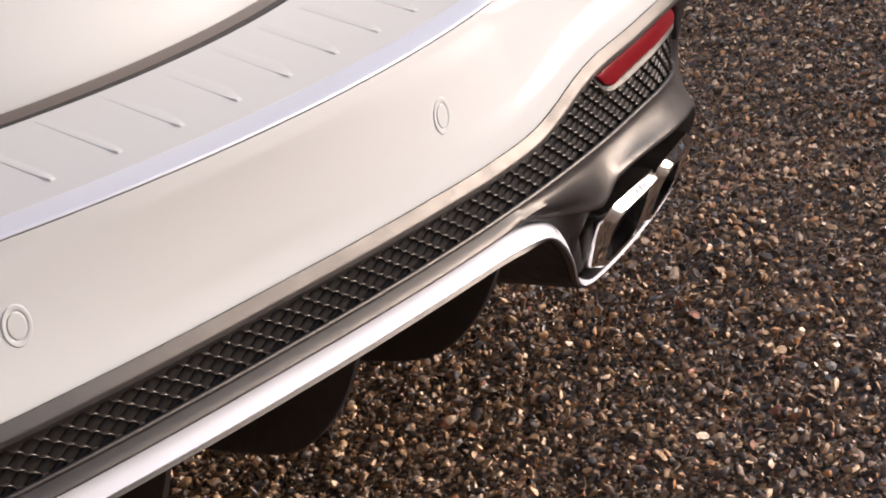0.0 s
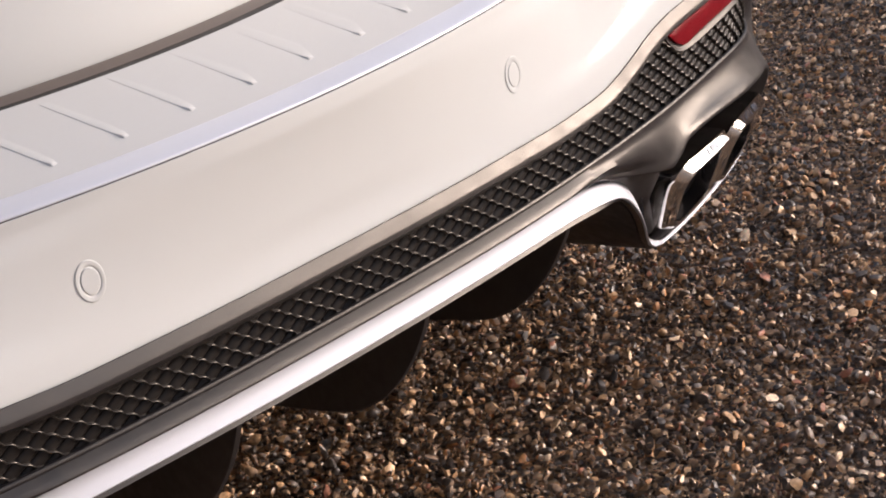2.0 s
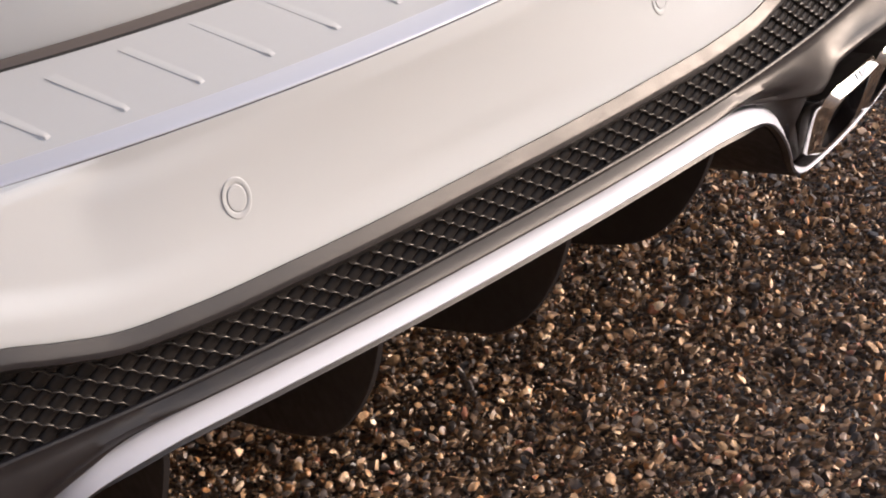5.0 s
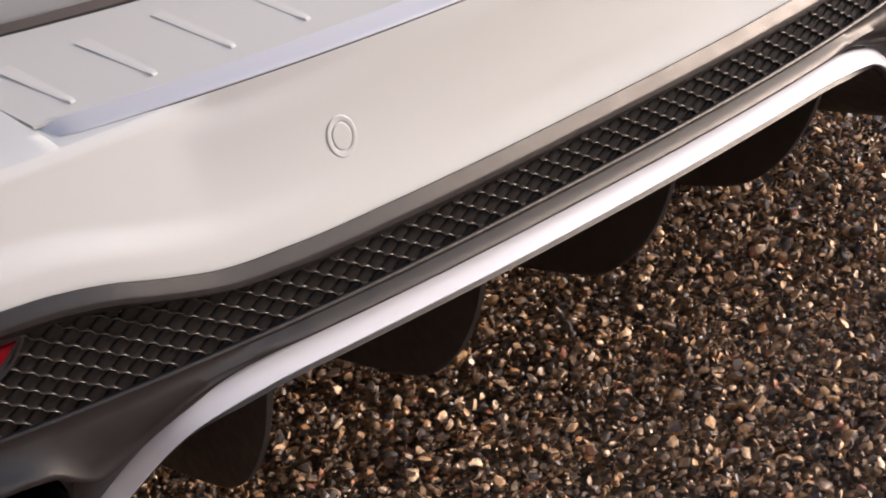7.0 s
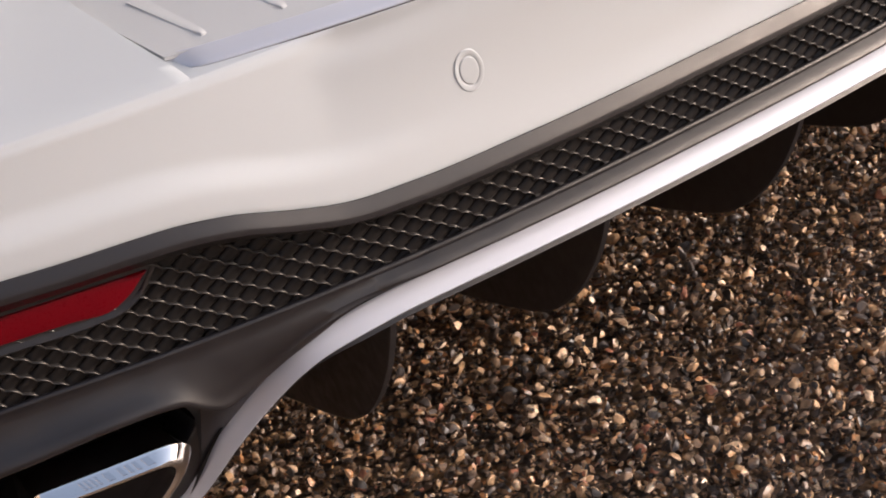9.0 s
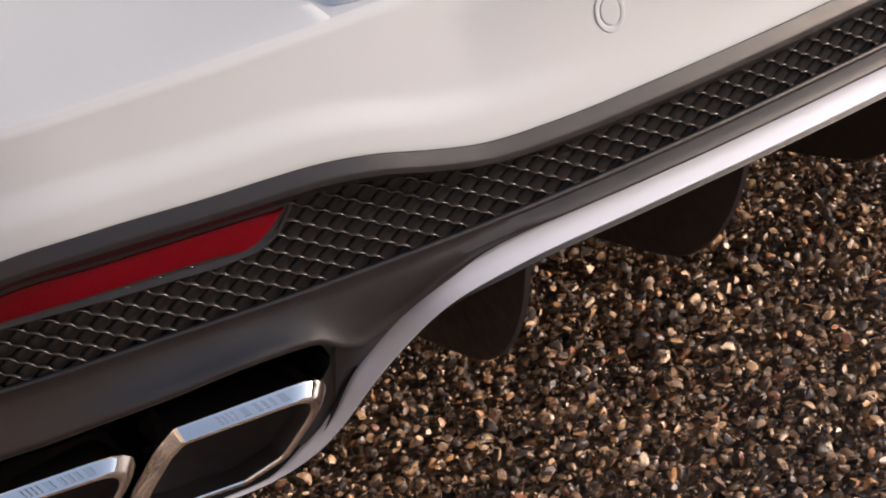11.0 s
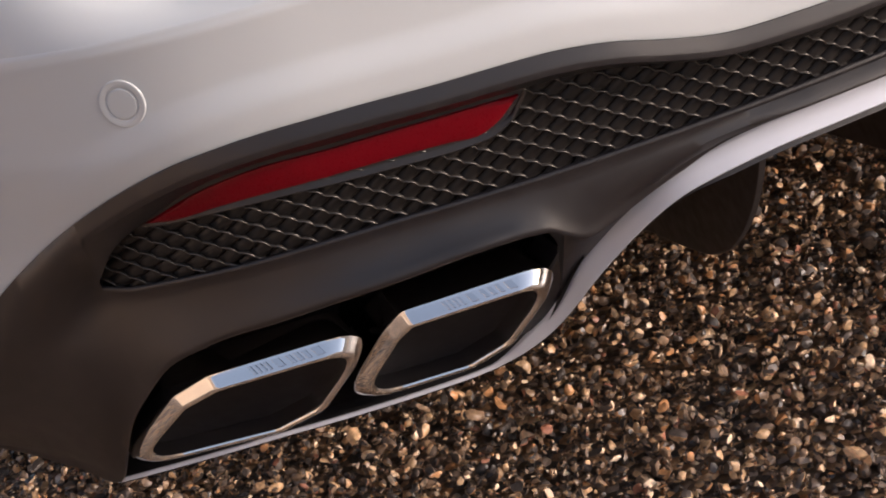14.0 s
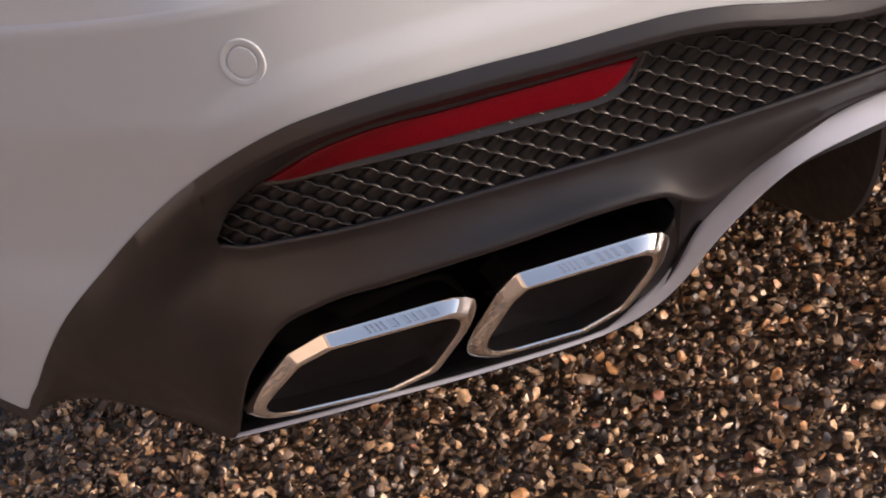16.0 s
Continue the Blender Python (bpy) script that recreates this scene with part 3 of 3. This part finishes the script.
for side in (-1, 1):
    # dark housing round the tailpipes
    bottom = curve([(0.47, 0.375), (0.49, 0.34), (0.50, 0.318), (0.515, 0.294), (0.535, 0.277), (0.56, 0.265), (0.59, 0.2595), (0.68, 0.2545), (0.76, 0.2495), (0.9, 0.236)])
    rows = []
    for s in steps(0.478, 0.898, 80):
        top = Z_LOW(s) + 0.003
        bot = min(bottom(s) - 0.003, top - 0.004)
        rows.append([at_pipe(side * s, o, z) for o, z in ((lean(top, 0.030), top), (lean(top, 0.080), top - 0.004), (0.17, top - 0.012), (0.20, (top + bot) / 2), (0.18, bot + 0.002), (lean(bot, 0.05), bot), (lean(bot, 0.028), bot - 0.001))])
    mesh_object("tailpipe_housing", *loft(rows), BLACK, apron)
    # inner web between strip and housing
    rows = []
    for s in steps(0.395, 0.497, 16) + steps(0.4975, 0.524, 10):
        z0, z1 = float(np.interp(s, [p[0] for p in UPPER], [p[1] for p in UPPER])) - 0.002, Z_LOW(s) + 0.004
        if s > 0.4972:
            u = (s - 0.4972) / 0.0268
            z0 = Z_LOW(s) - 0.024 * (1 - math.sqrt(max(0.0, 1 - (1 - u)**2)))
        rows.append([at_pipe(side * s, lean(z0, 0.033) * (1 - k) + 0.0285 * k, z0 + (z1 - z0) * k) for k in steps(0, 1, 5)])
    mesh_object("web", *loft(rows), CHARCOAL, apron)
    # its lower part, filling in between the strip and the inner tailpipe
    zs, ss = [p[1] for p in UPPER[::-1]], [p[0] for p in UPPER[::-1]]
    rows = []
    for z in steps(0.374, 0.284, 14):
        a, b = float(np.interp(z, zs, ss)) - 0.001, 0.4945 + max(0.0, 0.3655 - z) * 0.66
        rows.append([at_pipe(side * (a + (b - a) * k), lean(z, 0.0335 - 0.002 * math.sin(math.pi * min(1, k))), z) for k in (0, 0.2, 0.5, 0.8, 1)] + [at_pipe(side * (b + 0.002), lean(z, 0.036), z), at_pipe(side * (b + 0.003), lean(z, 0.08), z)])
    mesh_object("web", *loft(rows), CHARCOAL, apron)
    # wall inside the bend, running forward under the car
    rows = []
    for (s0, z0), (s1, z1) in half[28:90]:
        rows.append([at_pipe(side * s1, lean(z1, 0.03), z1 - 0.003), at_pipe(side * (s1 + 0.002), lean(z1, 0.12), z1 - 0.012), at_pipe(side * (s1 + 0.004), lean(z1, 0.30), z1 - 0.03)])
    mesh_object("bend_wall", *loft(rows), BLACK, apron, solid=0.003)


# ---- diffuser fins ----
def fin(x, size):
    prof = [(0.038, 0.408), (0.050, 0.384), (0.074, 0.350), (0.106, 0.316), (0.146, 0.284), (0.190, 0.262), (0.26, 0.248), (0.42, 0.225), (0.52, 0.235), (0.52, 0.36), (0.12, 0.408)]
    for _ in range(3):
        prof = [q for a, b in zip(prof, prof[1:] + prof[:1]) for q in ((a[0] * 0.78 + b[0] * 0.22, a[1] * 0.78 + b[1] * 0.22), (a[0] * 0.22 + b[0] * 0.78, a[1] * 0.22 + b[1] * 0.78))]
    cy, cz = 0.25, 0.33
    yo = 0.2563 * abs(x)**2.4
    rows = []
    for dx, k in ((-0.0045, 0.975), (-0.003, 1.0), (0.003, 1.0), (0.0045, 0.975)):
        rows.append([(x + dx, yo + cy + (y - cy) * k, 0.402 + (cz + (z - cz) * k - 0.402) * size) for y, z in prof])
    mesh_object("diffuser_fin", *loft(rows, closed=True, cap=True), BLACK, apron, "dark plastic diffuser fin", sharp=30)


for x, size in ((-0.325, 1.12), (-0.1125, 1.02), (0.1125, 1.0), (0.325, 0.98)):
    fin(x, size)


# ---- tailpipes: two slanted chrome trims a side ----
def rounded(poly, r, n=6):
    out = []
    for i, p in enumerate(poly):
        a, b = Vector(poly[i - 1]), Vector(poly[(i + 1) % len(poly)])
        p = Vector(p)
        u, v = (a - p).normalized(), (b - p).normalized()
        rr = min(r, (a - p).length * 0.45, (b - p).length * 0.45)
        ang = u.angle(v)
        d = min(rr / math.tan(ang / 2), (a - p).length * 0.48, (b - p).length * 0.48)
        q0, q1 = p + u * d, p + v * d
        for k in range(n + 1):
            t = k / n
            out.append(tuple((1 - t)**2 * q0 + 2 * t * (1 - t) * p + t * t * q1))
    return out


def inset(poly, d):
    """Polygon moved inwards by d."""
    n = len(poly)
    area = sum(poly[i][0] * poly[(i + 1) % n][1] - poly[(i + 1) % n][0] * poly[i][1] for i in range(n))
    sg = 1 if area > 0 else -1
    out = []
    for i in range(n):
        a, p, b = Vector(poly[i - 1]), Vector(poly[i]), Vector(poly[(i + 1) % n])
        n1 = Vector((-(p - a).y, (p - a).x)).normalized() * sg
        n2 = Vector((-(b - p).y, (b - p).x)).normalized() * sg
        m = (n1 + n2)
        k = max(0.35, m.length_squared / 2)
        out.append(tuple(p + m * d / k))
    return out


def proud(side, p, back=0.0):
    """The tailpipes stand out from the apron, most at their upper edge; back sets a point deeper."""
    f = 1 - (0.022 - 0.26 * (0.366 - p[2]) - back) / (p[1] + 1.169)
    return (side * (0.889 + (p[0] - 0.889) * f), -1.169 + (p[1] + 1.169) * f, 1.06 + (p[2] - 1.06) * f)


def tailpipe(side, corners, mark):
    pipe = new("tailpipe")
    pipe.parent = car
    tagged(pipe, "chrome tailpipe trim with a slanted opening")

    def ring(d, off, drop=0.0, back=0.0):
        lo_z, hi_z = min(c[1] for c in corners), max(c[1] for c in corners)
        out = []
        for s, z in rounded(inset(corners, d), max(0.014, 0.031 - d * 0.9)):
            w = min(1.0, max(0.0, (z - lo_z) / (hi_z - lo_z)))
            out.append(proud(side, at_pipe(s, lean(z, off + 0.031, 0.370, 0.58), z + drop * (0.15 + 0.85 * w * w)), back * (0.25 + 0.75 * w)))
        return out
    rows = [ring(-0.001, 0.060, 0.006, 0.006), ring(-0.001, 0.016, 0.0065, 0.0062), ring(-0.0008, 0.0098, 0.0058, 0.0062), ring(0.0002, 0.0082, 0.0050, 0.0058), ring(0.0045, 0.0018, 0.0006, 0.0012), ring(0.0058, 0.0006, 0.0002, 0.0003), ring(0.0074, 0.0), ring(0.0092, 0.0007), ring(0.0104, 0.0025), ring(0.0111, 0.006), ring(0.0114, 0.022), ring(0.0118, 0.030)]
    mesh_object("trim", *loft(rows, closed=True), CHROME, pipe, "polished chrome trim", sharp=40)
    rows = [ring(0.0118, 0.029), ring(0.0124, 0.06), ring(0.016, 0.16), ring(0.03, 0.17)]
    mesh_object("pipe", *loft(rows, closed=True, cap=True), SOOT, pipe, "sooted pipe inside", sharp=40)
    # raised mark on the upper face: plain slanted bars and blocks
    (s0, z0), (s1, z1) = corners[0], corners[1]
    for a, b, slant in mark:
        verts = []
        for w in (0.08, 0.86):
            for q in (a, b):
                q += slant * (0.5 - w)
                s = s0 + (s1 - s0) * q
                z = z0 + (z1 - z0) * q - 0.0002 - 0.0043 * w
                v = proud(side, at_pipe(s, lean(z, 0.0392 - 0.0064 * w, 0.370, 0.58), z + 0.0050 - 0.0044 * w), 0.0058 - 0.0046 * w)
                verts += [v, (v[0], v[1] - 0.00035, v[2] + 0.0005)]
        mesh_object("raised_bar", verts, [(1, 3, 7, 5), (0, 2, 3, 1), (4, 5, 7, 6), (0, 1, 5, 4), (2, 6, 7, 3)], CHROME, pipe, smooth=False)


MARK = [(0.66, 0.674, 0.03), (0.69, 0.704, 0.03), (0.72, 0.734, 0.03), (0.75, 0.764, 0.03), (0.585, 0.625, 0.03), (0.52, 0.545, 0.03), (0.475, 0.50, 0.03), (0.43, 0.455, 0.03), (0.355, 0.40, 0.03)]
for side in (-1, 1):
    tailpipe(side, [(0.4935, 0.3655), (0.632, 0.3612), (0.648, 0.3465), (0.696, 0.2660), (0.584, 0.2690), (0.546, 0.2865)], MARK)
    tailpipe(side, [(0.6500, 0.3552), (0.791, 0.3445), (0.824, 0.3285), (0.892, 0.2470), (0.748, 0.2530), (0.706, 0.2700)], MARK)

# ---- hidden underside and wheels ----
rows = [[(x, y, z) for x in (-0.80, -0.4, 0.4, 0.80)] for y, z in ((0.24, 0.395), (0.5, 0.36), (1.0, 0.33), (2.2, 0.30), (4.8, 0.30))]
mesh_object("underbody", *loft(rows), BLACK, car, "dark underbody tray", solid=0.01)
# the rest of the body, closed ahead of the tail
def section(y, low, hw, belt, top, roof):
    half = [(hw - 0.04, low), (hw, 0.55), (hw, 0.80), (hw - 0.05, belt), (roof + 0.02, top - 0.10), (roof - 0.10, top - 0.02), (0.0, top)]
    return [(-x, y, z) for x, z in half] + [(x, y, z) for x, z in half[-2::-1]]


LENGTH = [(0.85, 0.32, 1.11, 1.12, 1.56, 0.66), (1.2, 0.32, 1.11, 1.10, 1.66, 0.68), (2.0, 0.30, 1.11, 1.08, 1.73, 0.70), (2.8, 0.30, 1.11, 1.06, 1.70, 0.70), (3.4, 0.30, 1.10, 1.04, 1.40, 0.72),
          (3.75, 0.30, 1.10, 1.02, 1.16, 0.78), (4.4, 0.30, 1.06, 0.96, 1.08, 0.70), (4.75, 0.30, 0.98, 0.86, 0.98, 0.60), (4.92, 0.32, 0.86, 0.70, 0.80, 0.52)]
mesh_object("rear_body", *loft([section(*k) for k in LENGTH], closed=False, cap=True), PAINT, car, "white painted body", sharp=40)
rows = [[(x * 0.80, 0.17 + 0.23 * x * x + (1 - x * x) * 0.02, 1.195) for x in steps(-1, 1, 12)], [(x * 0.76, 0.46, 1.36 + 0.02 * (1 - x * x)) for x in steps(-1, 1, 12)], [(x * 0.66, 0.86, 1.50 + 0.06 * (1 - x * x)) for x in steps(-1, 1, 12)]]
mesh_object("rear_window", *loft(rows), GLOSSBLACK, car, "dark tinted rear window", solid=0.004)
for side in (-1, 1):
    rows = []
    for k in steps(0, 1, 12):
        s = 0.474 + (SMAX - 0.474) * k
        rows.append([at(side * s, top_off(s) + 0.33, 1.12), (side * (0.80 - 0.13 * k), 0.40 + 0.46 * k, 1.195 + 0.31 * k)])
    mesh_object("rear_quarter", *loft(rows), PAINT, car, "white painted rear quarter", solid=0.003)
for side in (-1, 1):
    rows = lathe([(0.22, -0.12), (0.31, -0.135), (0.36, -0.12), (0.372, -0.08), (0.374, 0.0), (0.372, 0.08), (0.36, 0.12), (0.31, 0.135), (0.22, 0.12)], 48)
    wheel = mesh_object("wheel", *loft(rows, closed=True, cap=True), RUBBER, car, "black tyre on the gravel", sharp=50)
    wheel.matrix_local = Matrix.Translation((side * 0.96, 1.50, 0.366)) @ Matrix.Rotation(radians(90), 4, "Y")
    front = new("wheel", wheel.data)
    front.parent, front.matrix_local = car, Matrix.Translation((0, 2.45, 0)) @ wheel.matrix_local

# ---- ground ----
g = 3000.0
ground = mesh_object("ground", [(-g, -g, -0.022), (g, -g, -0.022), (g, g, -0.022), (-g, g, -0.022)], [(0, 1, 2, 3)], GROUND, None, smooth=False)
tagged(ground, "dark gravel ground reaching to the horizon", "ground", kind="structure")


def shade_wall():
    """Unseen low wall with a coping, well clear of the car, added to shade the gravel."""
    wall = mesh_object("shade_wall_east", *loft([[(x, y, z) for x, z in ((6.0, -0.05), (6.0, WALL_TOP - 0.06), (5.96, WALL_TOP - 0.06), (5.96, WALL_TOP), (6.34, WALL_TOP), (6.34, WALL_TOP - 0.06), (6.3, WALL_TOP - 0.06), (6.3, -0.05))] for y in steps(-9.0, 9.0, 18)], closed=True, cap=True), GROUND, None, smooth=False)
    return tagged(wall, "plain low wall added out of view to shade the gravel", "wall", kind="structure")


# Height sets where the added wall's shade ends on the gravel.
WALL_TOP = 1.27
shade_wall()


def bounce_slopes():
    """Unseen dry slopes far behind and left of the car, away from the sun, added for warm bounce light."""
    rng = random.Random(4)
    rows = []
    for k in range(49):
        a = radians(150 + 190 * k / 48)
        rise = math.sin(math.pi * min(1, max(0, k / 48)))**0.6
        top = (62 + 11 * math.sin(k * 0.61) + 5 * math.sin(k * 1.7 + 1) + rng.uniform(-1, 1)) * rise
        rows.append([(r * math.sin(a), r * math.cos(a), z) for r, z in ((70, -0.3), (85, 0.10 * top), (105, 0.42 * top), (130, 0.80 * top), (150, top), (190, 1.15 * top), (260, -1.0))])
    return tagged(mesh_object("bounce_backdrop", *loft(rows), SLOPE_TAN, None), "distant dry slopes added out of view to bounce warm light", "hill", kind="structure")


bounce_slopes()


def pebbles():
    """Loose stones round and under the tail, each a dented pebble, as one mesh."""
    rng = np.random.default_rng(7)

    def template(sub):
        bm = bmesh.new()
        bmesh.ops.create_icosphere(bm, subdivisions=sub, radius=1.0)
        v = np.array([p.co for p in bm.verts])
        f = np.array([[q.index for q in t.verts] for t in bm.faces])
        bm.free()
        return v, f
    big, small = template(2), template(1)

    def batch(tmpl, n, lo, hi, depth):
        v0, f0 = tmpl
        shapes = []
        for i in range(24):
            w = v0.copy()
            for _ in range(9):
                ax = rng.normal(size=3)
                ax /= np.linalg.norm(ax)
                d = w @ ax
                cut = rng.uniform(0.40, 0.80)
                w -= np.clip(d - cut, 0, None)[:, None] * ax * 0.97
            w *= 1 + 0.035 * rng.normal(size=(len(w), 1))
            shapes.append(w)
        shapes = np.array(shapes)
        x = rng.uniform(-1.40, 2.75, n * 3)
        y = rng.uniform(-0.35, 1.85, n * 3)
        lower = np.interp(x, [-1.4, -0.37, 0.65, 2.75], [0.75, -0.02, -0.28, 0.95])
        upper = np.interp(x, [-1.4, -0.5, 0.5, 2.75], [1.45, 1.35, 1.45, 1.85])
        keep = np.where((y > lower) & (y < upper))[0][:n]
        x, y = x[keep], y[keep]
        n = len(x)
        r = lo + (hi - lo) * rng.beta(1.4, 3.2, n)
        sc = r[:, None] * np.stack([rng.uniform(0.85, 1.45, n), rng.uniform(0.7, 1.05, n), rng.uniform(0.55, 0.95, n)], 1)
        q = rng.normal(size=(n, 4)) * np.array([1.0, 0.35, 0.35, 1.0])
        q /= np.linalg.norm(q, axis=1)[:, None]
        a, b, c, d = q.T
        R = np.stack([1 - 2 * (c * c + d * d), 2 * (b * c - a * d), 2 * (b * d + a * c), 2 * (b * c + a * d), 1 - 2 * (b * b + d * d), 2 * (c * d - a * b),
                      2 * (b * d - a * c), 2 * (c * d + a * b), 1 - 2 * (b * b + c * c)], 1).reshape(n, 3, 3)
        v = shapes[rng.integers(0, 24, n)] * sc[:, None, :]
        v = np.einsum("nij,nkj->nki", R, v)
        z = rng.uniform(depth[0], depth[1], n) - 0.35 * r + 0.004 * np.sin(x * 5.1 + 1) * np.sin(y * 6.3)
        v += np.stack([x, y, z], 1)[:, None, :]
        f = f0[None] + (np.arange(n) * len(v0))[:, None, None]
        return v.reshape(-1, 3), f.reshape(-1, 3)
    parts = [batch(big, 18500, 0.0045, 0.0125, (-0.010, 0.010)), batch(small, 62000, 0.0030, 0.0075, (-0.017, -0.005))]
    verts = np.concatenate([p[0] for p in parts])
    faces = np.concatenate([parts[0][1], parts[1][1] + len(parts[0][0])])
    me = bpy.data.meshes.new("gravel")
    me.vertices.add(len(verts))
    me.vertices.foreach_set("co", verts.astype(np.float32).ravel())
    me.loops.add(faces.size)
    me.loops.foreach_set("vertex_index", faces.astype(np.int32).ravel())
    me.polygons.add(len(faces))
    me.polygons.foreach_set("loop_start", np.arange(0, faces.size, 3, dtype=np.int32))
    me.update(calc_edges=True)
    me.validate()
    me.materials.append(STONE)
    me.shade_smooth()
    me.set_sharp_from_angle(angle=radians(28))
    return tagged(new("gravel", me), "loose brown, grey and tan pebbles on the ground", "gravel", kind="stuff")


pebbles()
